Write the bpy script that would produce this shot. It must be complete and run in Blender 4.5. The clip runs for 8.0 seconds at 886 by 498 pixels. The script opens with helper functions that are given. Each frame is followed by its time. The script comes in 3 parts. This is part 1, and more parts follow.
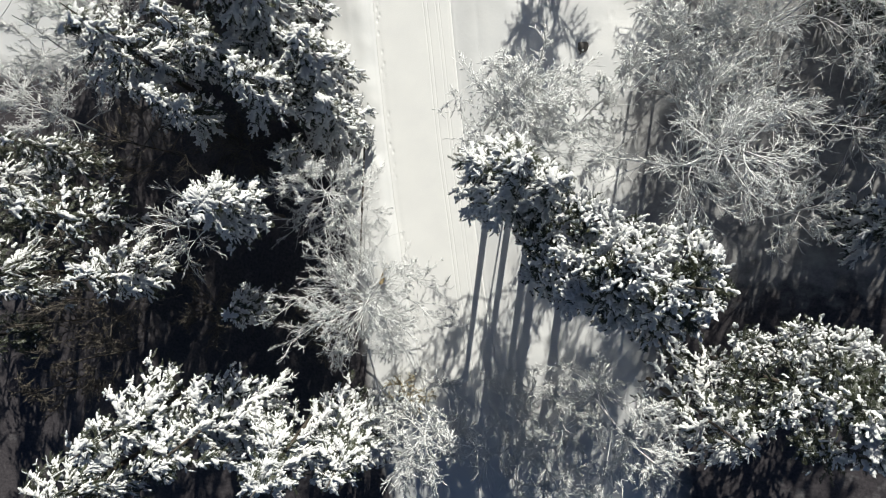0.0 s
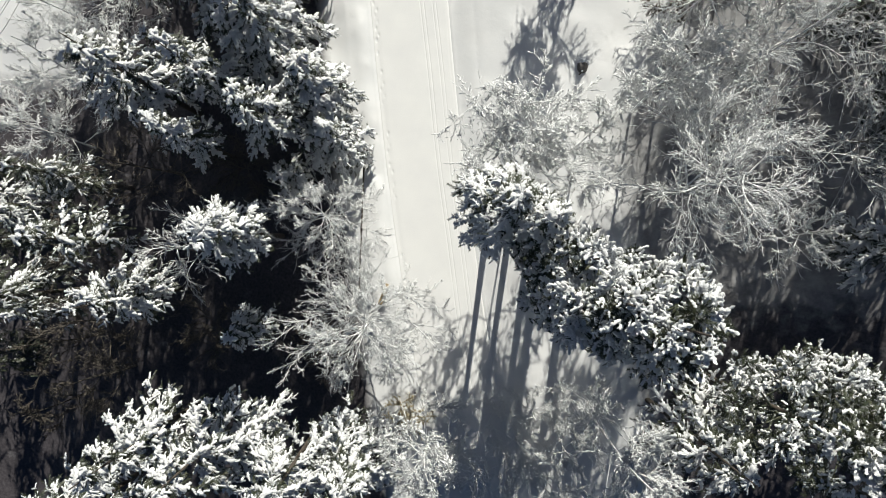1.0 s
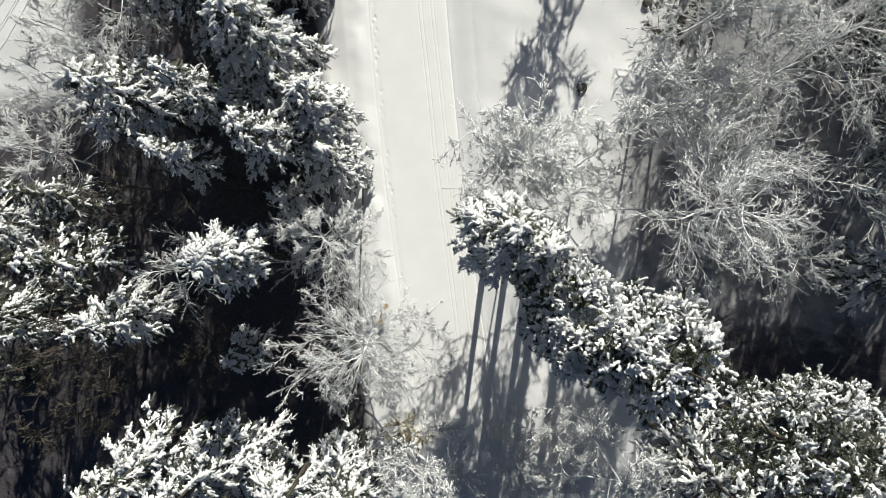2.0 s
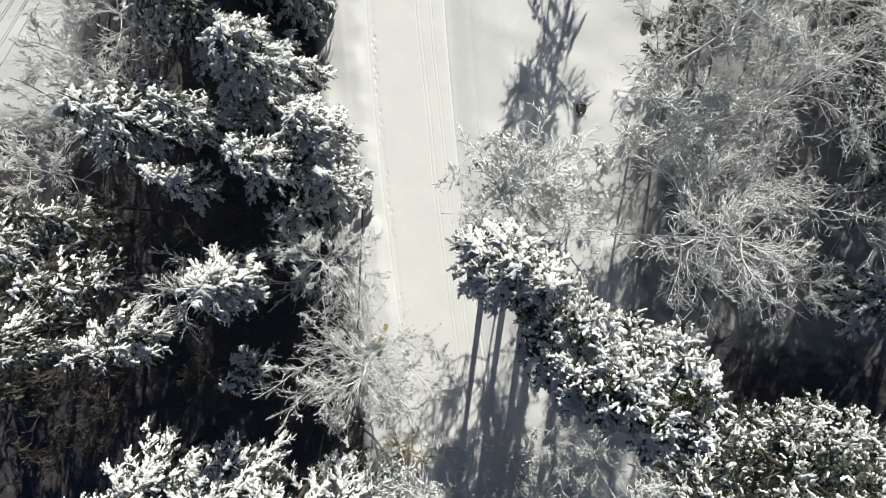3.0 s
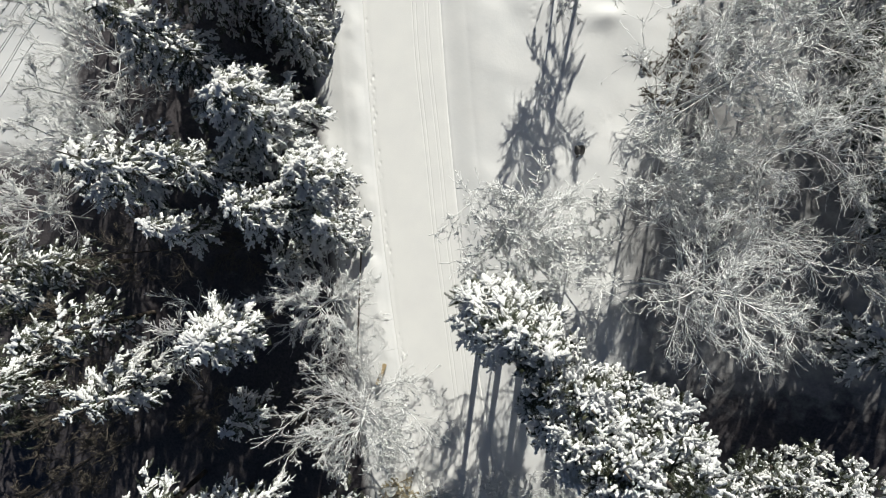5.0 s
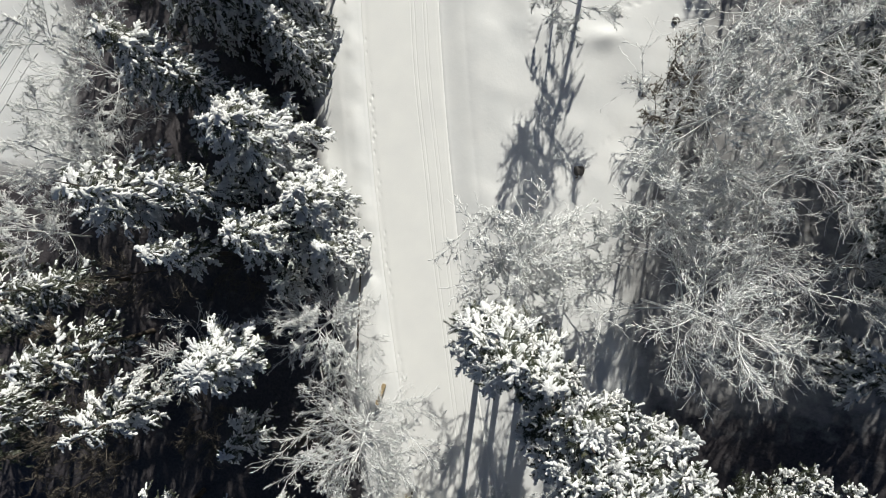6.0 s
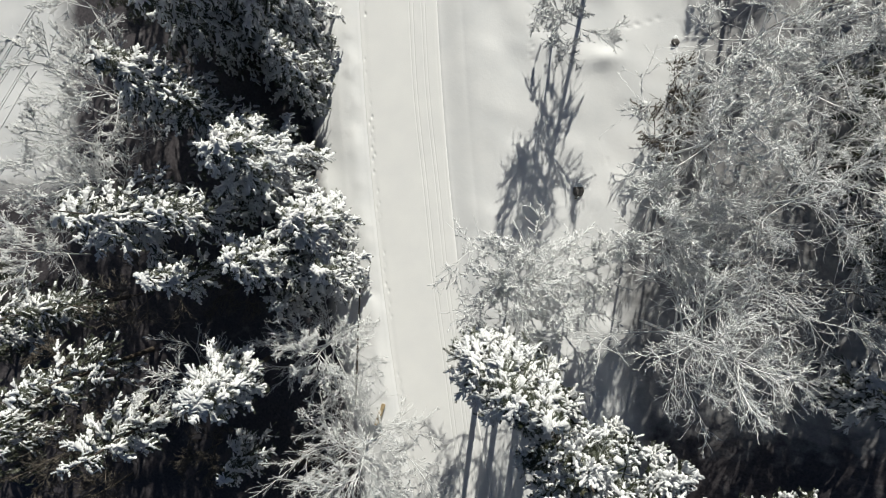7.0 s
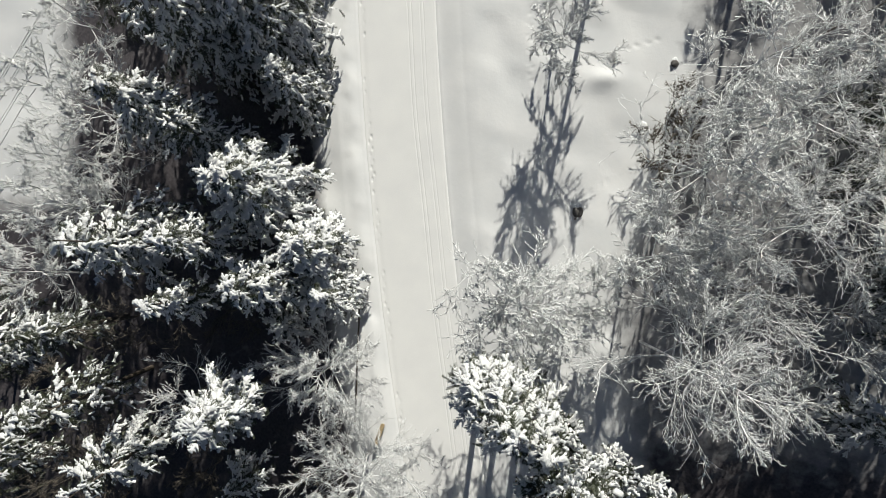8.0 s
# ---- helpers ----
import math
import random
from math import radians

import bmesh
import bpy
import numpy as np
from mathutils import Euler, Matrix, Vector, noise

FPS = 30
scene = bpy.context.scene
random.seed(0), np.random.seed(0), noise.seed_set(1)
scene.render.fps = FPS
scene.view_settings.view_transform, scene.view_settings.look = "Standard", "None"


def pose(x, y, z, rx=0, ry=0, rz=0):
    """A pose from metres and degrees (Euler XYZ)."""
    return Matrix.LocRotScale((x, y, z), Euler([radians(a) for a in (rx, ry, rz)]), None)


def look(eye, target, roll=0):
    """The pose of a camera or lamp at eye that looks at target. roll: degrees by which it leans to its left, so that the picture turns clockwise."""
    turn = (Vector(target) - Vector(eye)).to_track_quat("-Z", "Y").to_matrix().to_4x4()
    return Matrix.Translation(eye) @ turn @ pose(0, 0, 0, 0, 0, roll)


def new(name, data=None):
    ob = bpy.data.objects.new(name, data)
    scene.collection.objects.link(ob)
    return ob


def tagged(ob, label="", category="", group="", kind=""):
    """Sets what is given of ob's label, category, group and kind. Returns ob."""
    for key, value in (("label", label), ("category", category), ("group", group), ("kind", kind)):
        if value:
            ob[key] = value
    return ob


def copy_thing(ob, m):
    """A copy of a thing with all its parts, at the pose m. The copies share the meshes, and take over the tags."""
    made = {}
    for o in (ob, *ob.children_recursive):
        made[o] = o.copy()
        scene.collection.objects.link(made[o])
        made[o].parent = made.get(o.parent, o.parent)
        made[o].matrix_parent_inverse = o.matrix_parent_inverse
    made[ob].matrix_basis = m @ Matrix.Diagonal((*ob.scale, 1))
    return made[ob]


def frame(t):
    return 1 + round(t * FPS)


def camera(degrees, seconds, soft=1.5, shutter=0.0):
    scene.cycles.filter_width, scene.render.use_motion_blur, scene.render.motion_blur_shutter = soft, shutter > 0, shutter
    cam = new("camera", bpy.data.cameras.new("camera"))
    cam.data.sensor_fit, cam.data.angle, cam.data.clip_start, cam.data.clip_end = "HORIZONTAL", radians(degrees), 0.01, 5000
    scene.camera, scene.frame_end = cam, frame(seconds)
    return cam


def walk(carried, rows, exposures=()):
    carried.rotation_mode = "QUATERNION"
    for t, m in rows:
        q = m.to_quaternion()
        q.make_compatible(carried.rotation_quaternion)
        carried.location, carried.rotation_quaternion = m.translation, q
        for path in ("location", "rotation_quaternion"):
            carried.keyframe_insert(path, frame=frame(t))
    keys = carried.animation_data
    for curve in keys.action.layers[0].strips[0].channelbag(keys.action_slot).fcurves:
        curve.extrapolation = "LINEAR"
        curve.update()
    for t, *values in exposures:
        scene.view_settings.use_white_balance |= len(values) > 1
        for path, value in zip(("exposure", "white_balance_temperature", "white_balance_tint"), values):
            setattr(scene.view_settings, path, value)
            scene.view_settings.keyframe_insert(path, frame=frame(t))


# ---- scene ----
# The camera looks straight down and glides along the track, 38 m above it.
cam = camera(70.0, 8.0, 0.8)
SPEED, HEIGHT = 1.195, 38.0
TIMES = (0.0, 0.5, 1.0, 1.5, 3.0, 3.5, 4.0, 4.5, 6.0, 6.5, 7.0, 7.5, 8.0)
walk(cam, [(t, pose(0.008 * t, SPEED * t, HEIGHT, 0, 0.18 - 0.045 * t, 0)) for t in TIMES],
     [(0.0, 0.64), (4.0, 0.57), (8.0, 0.43)])

# ---- world and sun ----
SUN_EL, SUN_AZ = radians(28), radians(7.5)
world = bpy.data.worlds.new("sky")
scene.world = world
world.use_nodes = True
wn = world.node_tree.nodes
sky = wn.new("ShaderNodeTexSky")
sky.sky_type, sky.sun_disc = "NISHITA", False
sky.air_density, sky.dust_density, sky.ozone_density = 0.9, 0.5, 5.0
sky.sun_elevation, sky.sun_rotation = SUN_EL, SUN_AZ
world.node_tree.links.new(sky.outputs[0], wn["Background"].inputs[0])
wn["Background"].inputs[1].default_value = 0.02
sun = new("sun", bpy.data.lights.new("sun", "SUN"))
sun.data.energy, sun.data.angle, sun.data.color = 3.9, radians(0.53), (0.99, 0.965, 0.85)
sun.matrix_world = look((math.sin(SUN_AZ) * math.cos(SUN_EL) * 80, math.cos(SUN_AZ) * math.cos(SUN_EL) * 80, math.sin(SUN_EL) * 80), (0, 0, 0))


# ---- materials ----
def material(name, rough=0.7):
    m = bpy.data.materials.new(name)
    m.use_nodes = True
    b = m.node_tree.nodes["Principled BSDF"]
    b.inputs["Roughness"].default_value = rough
    return m, m.node_tree.nodes, m.node_tree.links, b


def noise_node(n, l, scale, detail=4.0, rough=0.55):
    co = n.new("ShaderNodeNewGeometry")
    t = n.new("ShaderNodeTexNoise")
    t.inputs["Scale"].default_value, t.inputs["Detail"].default_value = scale, detail
    t.inputs["Roughness"].default_value = rough
    l.new(co.outputs["Position"], t.inputs["Vector"])
    return t.outputs["Fac"]


def ramp(n, l, fac, *stops):
    r = n.new("ShaderNodeValToRGB")
    e = r.color_ramp.elements
    while len(e) < len(stops):
        e.new(0.5)
    for k, (p, c) in zip(e, stops):
        k.position, k.color = p, (*c, 1)
    l.new(fac, r.inputs[0])
    return r.outputs[0]


def blend(n, l, fac, a, b):
    m = n.new("ShaderNodeMix")
    m.data_type = "RGBA"
    l.new(fac, m.inputs[0])
    l.new(a, m.inputs[6])
    l.new(b, m.inputs[7])
    return m.outputs[2]


def bump(n, l, b, fac, strength, dist):
    k = n.new("ShaderNodeBump")
    k.inputs["Strength"].default_value, k.inputs["Distance"].default_value = strength, dist
    l.new(fac, k.inputs["Height"])
    l.new(k.outputs[0], b.inputs["Normal"])


def snow_material(name, low, high, grain, relief, deep=0.05):
    m, n, l, b = material(name, 0.62)
    big = ramp(n, l, noise_node(n, l, 0.55), (0.3, low), (0.72, high))
    l.new(big, b.inputs["Base Color"])
    bump(n, l, b, noise_node(n, l, grain, 6, 0.65), relief, deep)
    return m


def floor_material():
    # Snow over grass and needle litter; the mask says how thin the cover is and how much forest shade is painted in.
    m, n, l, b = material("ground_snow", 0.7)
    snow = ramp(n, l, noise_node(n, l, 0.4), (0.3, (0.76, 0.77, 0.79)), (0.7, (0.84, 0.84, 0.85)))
    # Dark litter tone, shifted to purple to carry the colour of shade.
    soil_shade = ramp(n, l, noise_node(n, l, 6.0, 6), (0.3, (0.036, 0.031, 0.037)), (0.7, (0.092, 0.083, 0.092)))
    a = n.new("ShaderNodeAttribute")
    a.attribute_name = "litter_shade"
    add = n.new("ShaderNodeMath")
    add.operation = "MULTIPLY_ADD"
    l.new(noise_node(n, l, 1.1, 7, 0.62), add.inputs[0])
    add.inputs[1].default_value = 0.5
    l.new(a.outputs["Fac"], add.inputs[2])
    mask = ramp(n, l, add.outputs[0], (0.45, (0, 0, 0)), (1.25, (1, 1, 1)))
    l.new(blend(n, l, mask, snow, soil_shade), b.inputs["Base Color"])
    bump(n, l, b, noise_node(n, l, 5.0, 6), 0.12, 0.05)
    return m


def needle_material():
    m, n, l, b = material("spruce_needles", 0.6)
    green = ramp(n, l, noise_node(n, l, 3.0), (0.25, (0.014, 0.021, 0.012)), (0.55, (0.034, 0.042, 0.02)), (0.8, (0.075, 0.068, 0.036)))
    # Rime and powder dusted over the needles in small patches.
    rime = ramp(n, l, noise_node(n, l, 2.0), (0.3, (0.5, 0.52, 0.56)), (0.7, (0.72, 0.73, 0.76)))
    dust = ramp(n, l, noise_node(n, l, 7.0, 6, 0.7), (0.54, (0, 0, 0)), (0.72, (1, 1, 1)))
    l.new(blend(n, l, dust, green, rime), b.inputs["Base Color"])
    return m


def frosted(name, bark_a, bark_b, low, high):
    # Bark with rime and snow lying on the upper faces.
    m, n, l, b = material(name, 0.75)
    bark = ramp(n, l, noise_node(n, l, 9.0), (0.3, bark_a), (0.7, bark_b))
    white = ramp(n, l, noise_node(n, l, 4.0), (0.2, (0.72, 0.74, 0.77)), (0.8, (0.86, 0.86, 0.86)))
    g = n.new("ShaderNodeNewGeometry")
    s = n.new("ShaderNodeSeparateXYZ")
    l.new(g.outputs["Normal"], s.inputs[0])
    w = n.new("ShaderNodeMath")
    w.operation = "MULTIPLY_ADD"
    l.new(noise_node(n, l, 3.2, 6, 0.65), w.inputs[0])
    w.inputs[1].default_value = 1.6
    l.new(s.outputs[2], w.inputs[2])
    mask = ramp(n, l, w.outputs[0], (low, (0, 0, 0)), (high, (1, 1, 1)))
    tone = blend(n, l, mask, bark, white)
    l.new(tone, b.inputs["Base Color"])
    return m


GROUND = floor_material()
ROAD = snow_material("groomed_snow", (0.80, 0.80, 0.81), (0.85, 0.85, 0.85), 14.0, 0.12)
SNOW = snow_material("fresh_snow", (0.74, 0.76, 0.79), (0.82, 0.82, 0.82), 11.0, 0.5, 0.1)
NEEDLES = needle_material()
BARK = frosted("spruce_bark", (0.045, 0.036, 0.028), (0.1, 0.08, 0.065), 1.25, 1.6)
TWIG = frosted("rimed_twigs", (0.10, 0.085, 0.065), (0.22, 0.19, 0.15), 0.25, 0.9)
BROWN_TWIG = frosted("brown_twigs", (0.065, 0.056, 0.048), (0.15, 0.128, 0.106), 1.0, 1.72)
WHITE_TWIG = frosted("thickly_rimed_twigs", (0.14, 0.125, 0.10), (0.26, 0.23, 0.19), -0.1, 0.5)
STRAW = frosted("dry_stems", (0.3, 0.25, 0.16), (0.45, 0.4, 0.28), 1.1, 1.8)
GREY_TWIG = frosted("grey_twigs", (0.10, 0.09, 0.08), (0.2, 0.18, 0.16), 0.95, 1.7)
STONE = frosted("stone", (0.07, 0.066, 0.066), (0.14, 0.13, 0.125), 2.0, 2.4)
WOOD = frosted("weathered_wood", (0.2, 0.15, 0.085), (0.38, 0.29, 0.17), 1.45, 1.7)


# ---- mesh helpers ----
def mesh_of(name, verts, faces, mat, smooth=False):
    """verts (n, 3); faces: arrays of equal-sided faces."""
    me = bpy.data.meshes.new(name)
    verts = np.asarray(verts, dtype=np.float32)
    loops = np.concatenate([f.ravel() for f in faces]).astype(np.int32)
    sizes = np.concatenate([np.full(len(f), f.shape[1]) for f in faces]).astype(np.int32)
    me.vertices.add(len(verts))
    me.vertices.foreach_set("co", verts.ravel())
    me.loops.add(len(loops))
    me.loops.foreach_set("vertex_index", loops)
    me.polygons.add(len(sizes))
    me.polygons.foreach_set("loop_start", np.concatenate([[0], np.cumsum(sizes)[:-1]]).astype(np.int32))
    if smooth:
        me.polygons.foreach_set("use_smooth", np.ones(len(sizes), dtype=bool))
    me.update(calc_edges=True)
    me.validate()
    me.materials.append(mat)
    return me


def part(name, me, parent, label=""):
    ob = new(name, me)
    ob.parent = parent
    return tagged(ob, label)


def unit(v):
    return v / np.maximum(np.linalg.norm(v, axis=-1, keepdims=True), 1e-9)


def tubes(P, r0, r1, sides):
    """Tapered tubes along n curves of k points."""
    n, k, _ = P.shape
    t = unit(P[:, -1] - P[:, 0])
    ref = np.where(np.abs(t[:, 2:3]) > 0.8, np.array([[1.0, 0, 0]]), np.array([[0, 0, 1.0]]))
    a = unit(np.cross(t, ref))
    b = np.cross(t, a)
    ang = np.arange(sides) * 2 * math.pi / sides + math.pi / 2
    ring = a[:, None] * np.cos(ang)[None, :, None] + b[:, None] * np.sin(ang)[None, :, None]
    s = np.linspace(0, 1, k)
    rad = np.asarray(r0)[:, None] * (1 - s) + np.asarray(r1)[:, None] * s
    V = P[:, :, None] + ring[:, None] * rad[:, :, None, None]
    base = np.arange(n)[:, None, None] * k * sides
    i = (np.arange(k - 1) * sides)[None, :, None]
    j = np.arange(sides)[None, None, :]
    j2 = (j + 1) % sides
    F = np.stack([base + i + j, base + i + j2, base + i + sides + j2, base + i + sides + j], -1)
    return V.reshape(-1, 3), F.reshape(-1, 4)


def spikes(P, r):
    """Twigs that run out to a point: n lines of two points."""
    t = unit(P[:, 1] - P[:, 0])
    ref = np.where(np.abs(t[:, 2:3]) > 0.8, np.array([[1.0, 0, 0]]), np.array([[0, 0, 1.0]]))
    a = unit(np.cross(t, ref))
    b = np.cross(t, a)
    foot = [P[:, 0] + (a * math.cos(q) + b * math.sin(q)) * r[:, None] for q in (math.pi / 2, math.pi * 7 / 6, math.pi * 11 / 6)]
    V = np.stack(foot + [P[:, 1]], 1).reshape(-1, 3)
    i = np.arange(len(P))[:, None] * 4
    return V, np.concatenate([i + np.array([f]) for f in ((0, 1, 3), (1, 2, 3), (2, 0, 3))])


def stamped(templates, which, M, T):
    """Template meshes (all with the same faces) set at n places: M (n, 3, 3), T (n, 3)."""
    tv = np.stack([v for v in templates[0]])[which]
    V = np.einsum("nij,nkj->nki", M, tv) + T[:, None]
    F = templates[1][None] + (np.arange(len(T)) * tv.shape[1])[:, None, None]
    return V.reshape(-1, 3), F.reshape(-1, templates[1].shape[1])


def tube_faces(rings, sides):
    """Triangles of a closed tube: a point, rings, a point."""
    f = []
    last = rings * sides + 1
    for j in range(sides):
        j2 = (j + 1) % sides
        f.append((0, 1 + j2, 1 + j))
        for i in range(rings - 1):
            a, b = 1 + i * sides, 1 + (i + 1) * sides
            f += [(a + j, a + j2, b + j2), (a + j, b + j2, b + j)]
        e = 1 + (rings - 1) * sides
        f.append((e + j, e + j2, last))
    return np.array(f)


def lump_templates(rng, count, rings=3, sides=5):
    """Uneven lumps of snow, 1 long in x, flatter below."""
    shapes = []
    for _ in range(count):
        v = [(-0.52, 0, -0.02)]
        for i in range(rings):
            x = (i / (rings - 1) - 0.5) * 0.62
            r = math.sqrt(max(0.05, 1 - (2 * x) ** 4)) * 0.5
            for j in range(sides):
                a = 2 * math.pi * (j + rng.random() * 0.5) / sides
                k = r * (0.55 + 0.75 * rng.random())
                z = math.sin(a) * k
                v.append((x + (rng.random() - 0.5) * 0.14, math.cos(a) * k, z if z > 0 else 0.45 * z))
        v.append((0.52, 0, -0.02))
        shapes.append(v)
    return np.array(shapes), tube_faces(rings, sides)


def sprig_templates(rng, count, teeth=3):
    """Snow held by a small sprig: a ridged pad with short fingers along both sides, 1 long and 1 wide."""
    shapes = []
    for _ in range(count):
        ridge = [(x + 0.06 * (rng.random() - 0.5), 0.12 * (rng.random() - 0.5), 0.42 + 0.3 * rng.random()) for x in (-0.3, 0.0, 0.28)]
        rows = []
        for side in (1, -1):
            row = []
            for j in range(teeth):
                x = -0.44 + 0.3 * j
                row.append((x, side * (0.14 + 0.1 * rng.random()), 0.06))
                row.append((x + 0.26 + 0.12 * (rng.random() - 0.5), side * (0.52 - 0.09 * j) * (0.7 + 0.6 * rng.random()), -0.22 * rng.random()))
            rows.append(row)
        shapes.append([(-0.5, 0, 0)] + rows[0] + rows[1] + [(0.5 + 0.12 * rng.random(), 0.1 * (rng.random() - 0.5), -0.08)] + ridge + [(0.0, 0, -0.25)])
    m = 2 * teeth
    tip, r, under = 2 * m + 1, 2 * m + 2, 2 * m + 5
    f = []
    for k in range(2):
        line = [0] + [1 + k * m + i for i in range(m)] + [tip]
        tris = []
        for i in range(m + 1):
            c = r + min(2, i * 3 // (m + 1))
            d = r + min(2, (i + 1) * 3 // (m + 1)) if i < m else c
            tris.append((line[i], line[i + 1], c))
            if d != c:
                tris.append((line[i + 1], d, c))
        tris += [(line[0], under, line[m // 2]), (line[m // 2], under, tip)]
        f += tris if k == 1 else [(p, w, q) for p, q, w in tris]
    return np.array(shapes), np.array(f)


def spray_templates(rng, count, blades=13):
    """Sprays of needle shoots round a twig, 1 long in x."""
    shapes = []
    for _ in range(count):
        v = []
        for i in range(blades):
            s = i / blades
            side = 1 if i % 2 else -1
            p = np.array([s * 0.85, 0, 0])
            d = unit(np.array([0.75 + 0.3 * rng.random(), side * (0.45 + 0.5 * rng.random()), -0.5 + 0.7 * rng.random()]))
            ln = (0.22 + 0.2 * rng.random()) * (1.1 - 0.5 * s)
            w = unit(np.cross(d, [0.2 * rng.random(), 0.3, 1.0])) * 0.042
            v += [p - w, p + w, p + d * ln]
        shapes.append(v)
    return np.array(shapes), np.arange(blades * 3).reshape(-1, 3)


RNG = np.random.default_rng(7)
LUMPS = lump_templates(RNG, 12, 2, 5)
SPRIGS = sprig_templates(RNG, 24)
CRUMBS = lump_templates(RNG, 12, 2, 3)
SPRAYS = spray_templates(RNG, 8)


def axes(d, rng, tilt=0.25):
    """Right-handed frames whose x lies along d, z roughly up."""
    up = np.array([0, 0, 1.0]) + (rng.random(d.shape) - 0.5) * tilt
    y = unit(np.cross(up, d))
    return np.stack([d, y, np.cross(d, y)], -1)


# ---- the lie of the land ----
def edge(y):
    """x of the track's western edge."""
    return -2.62 - 0.145 * y + 0.0021 * y * y


WIDTH = 4.6


LATTICE = np.random.default_rng(5).random((64, 64)) * 2 - 1


def waves(x, y):
    """Smooth random relief, about 1 m across, between -1 and 1."""
    i, j = np.floor(x).astype(int), np.floor(y).astype(int)
    f, g = x - i, y - j
    f, g = f * f * f * (f * (6 * f - 15) + 10), g * g * g * (g * (6 * g - 15) + 10)
    a, b = i % 64, j % 64
    c, d = (i + 1) % 64, (j + 1) % 64
    return (LATTICE[a, b] * (1 - f) + LATTICE[c, b] * f) * (1 - g) + (LATTICE[a, d] * (1 - f) + LATTICE[c, d] * f) * g


def swell(x, y):
    return 0.6 * waves(x * 0.37 + 0.1 * y, y * 0.31 - 0.08 * x + 9) + 0.2 * waves(x * 0.83 + 20, y * 0.9 + 0.3 * x)


def land(x, y):
    x, y = np.asarray(x, dtype=float), np.asarray(y, dtype=float)
    u = x - edge(np.clip(y, -20, 34))
    west = np.clip(-u - 1.6, 0, 26)
    z = -0.25 * west
    east = np.clip(u - WIDTH, 0, 30)
    z = z + 0.45 * (1 - np.exp(-(east / 1.15) ** 2)) + 0.17 * np.clip(east - 1.5, 0, 30) + 0.008 * np.clip(east - 7, 0, 18) ** 2
    verge = np.exp(-((u + 0.75) / 0.55) ** 2)
    z = z + verge * (0.13 + 0.125 * swell(x * 1.5, y * 1.9))
    z = z + 0.17 * np.exp(-((x - 9.4) / 0.8) ** 2 - ((y - 19.3) / 0.55) ** 2)
    rough = np.clip(np.maximum(-u - 0.2, u - WIDTH - 0.2), 0, 2) / 2
    return z + rough * (0.24 * swell(x * 0.8, y * 0.8))


def at(x, y):
    return float(land(x, y))


def spaced(*runs):
    """Grid lines: (start, end, step) runs joined."""
    out = [np.arange(a, b, s) for a, b, s in runs]
    return np.concatenate(out + [[runs[-1][1]]])


def grid_faces(nx, ny):
    i, j = np.meshgrid(np.arange(nx - 1), np.arange(ny - 1))
    a = (j * nx + i).ravel()
    return np.stack([a, a + 1, a + nx + 1, a + nx], -1)


def build_ground():
    us = spaced((-900, -100, 100), (-100, -40, 10), (-40, -24, 1.0), (-24, -3, 0.6), (-3, 0, 0.12), (0, 4.4, 0.4), (4.4, 17.6, 0.1), (17.6, 30, 0.7), (30, 100, 10), (100, 900, 100))
    ys = spaced((-900, -100, 100), (-100, -30, 10), (-30, -14, 0.6), (-14, 14, 0.2), (14, 19, 0.14), (19, 25, 0.085), (25, 28, 0.2), (28, 50, 1.0), (50, 100, 10), (100, 900, 100))
    U, Y = np.meshgrid(us, ys)
    X = U + edge(np.clip(Y, -20, 34))
    Z = land(X, Y)
    on = (U > -0.02) & (U < WIDTH + 0.02)
    Z = np.where(on, Z - 0.06, Z)
    # Trails of footprints across the open slope.
    rng = np.random.default_rng(4)
    for x0, y0, x1, y1, n in ((5.2, 23.4, 5.4, 17.5, 15), (10.4, 20.9, 12.6, 21.4, 8), (0.9, 9.6, 3.2, 9.4, 6), (7.6, 12.2, 9.9, 13.6, 6)):
        for k in range(n):
            q = (k + 0.4 * rng.random()) / n
            px, py = x0 + (x1 - x0) * q + 0.09 * (-1) ** k, y0 + (y1 - y0) * q + 0.08 * (-1) ** k
            Z = Z - (0.014 + 0.02 * rng.random()) * np.exp(-(((X - px) / 0.1) ** 2 + ((Y - py) / 0.11) ** 2) ** 2)
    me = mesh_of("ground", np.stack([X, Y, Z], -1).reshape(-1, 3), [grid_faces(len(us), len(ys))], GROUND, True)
    # Forest floor mask: thin litter, with the shade under the trees painted in.
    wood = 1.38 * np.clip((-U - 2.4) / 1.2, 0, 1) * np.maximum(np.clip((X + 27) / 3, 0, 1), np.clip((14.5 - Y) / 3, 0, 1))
    # East of the slope the darkening is mostly painted shade over snow.
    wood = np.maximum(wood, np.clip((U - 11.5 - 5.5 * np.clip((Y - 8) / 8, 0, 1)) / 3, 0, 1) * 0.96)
    # Deeper painted shade towards the south.
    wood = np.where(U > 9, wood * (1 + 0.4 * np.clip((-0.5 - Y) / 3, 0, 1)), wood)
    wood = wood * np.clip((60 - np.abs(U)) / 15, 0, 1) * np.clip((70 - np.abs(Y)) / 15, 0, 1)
    a = me.attributes.new("litter_shade", "FLOAT", "POINT")
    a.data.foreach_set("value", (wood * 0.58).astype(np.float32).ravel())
    tagged(new("ground", me), "snow-covered ground with thin litter and painted shade under the trees", "ground", kind="structure")


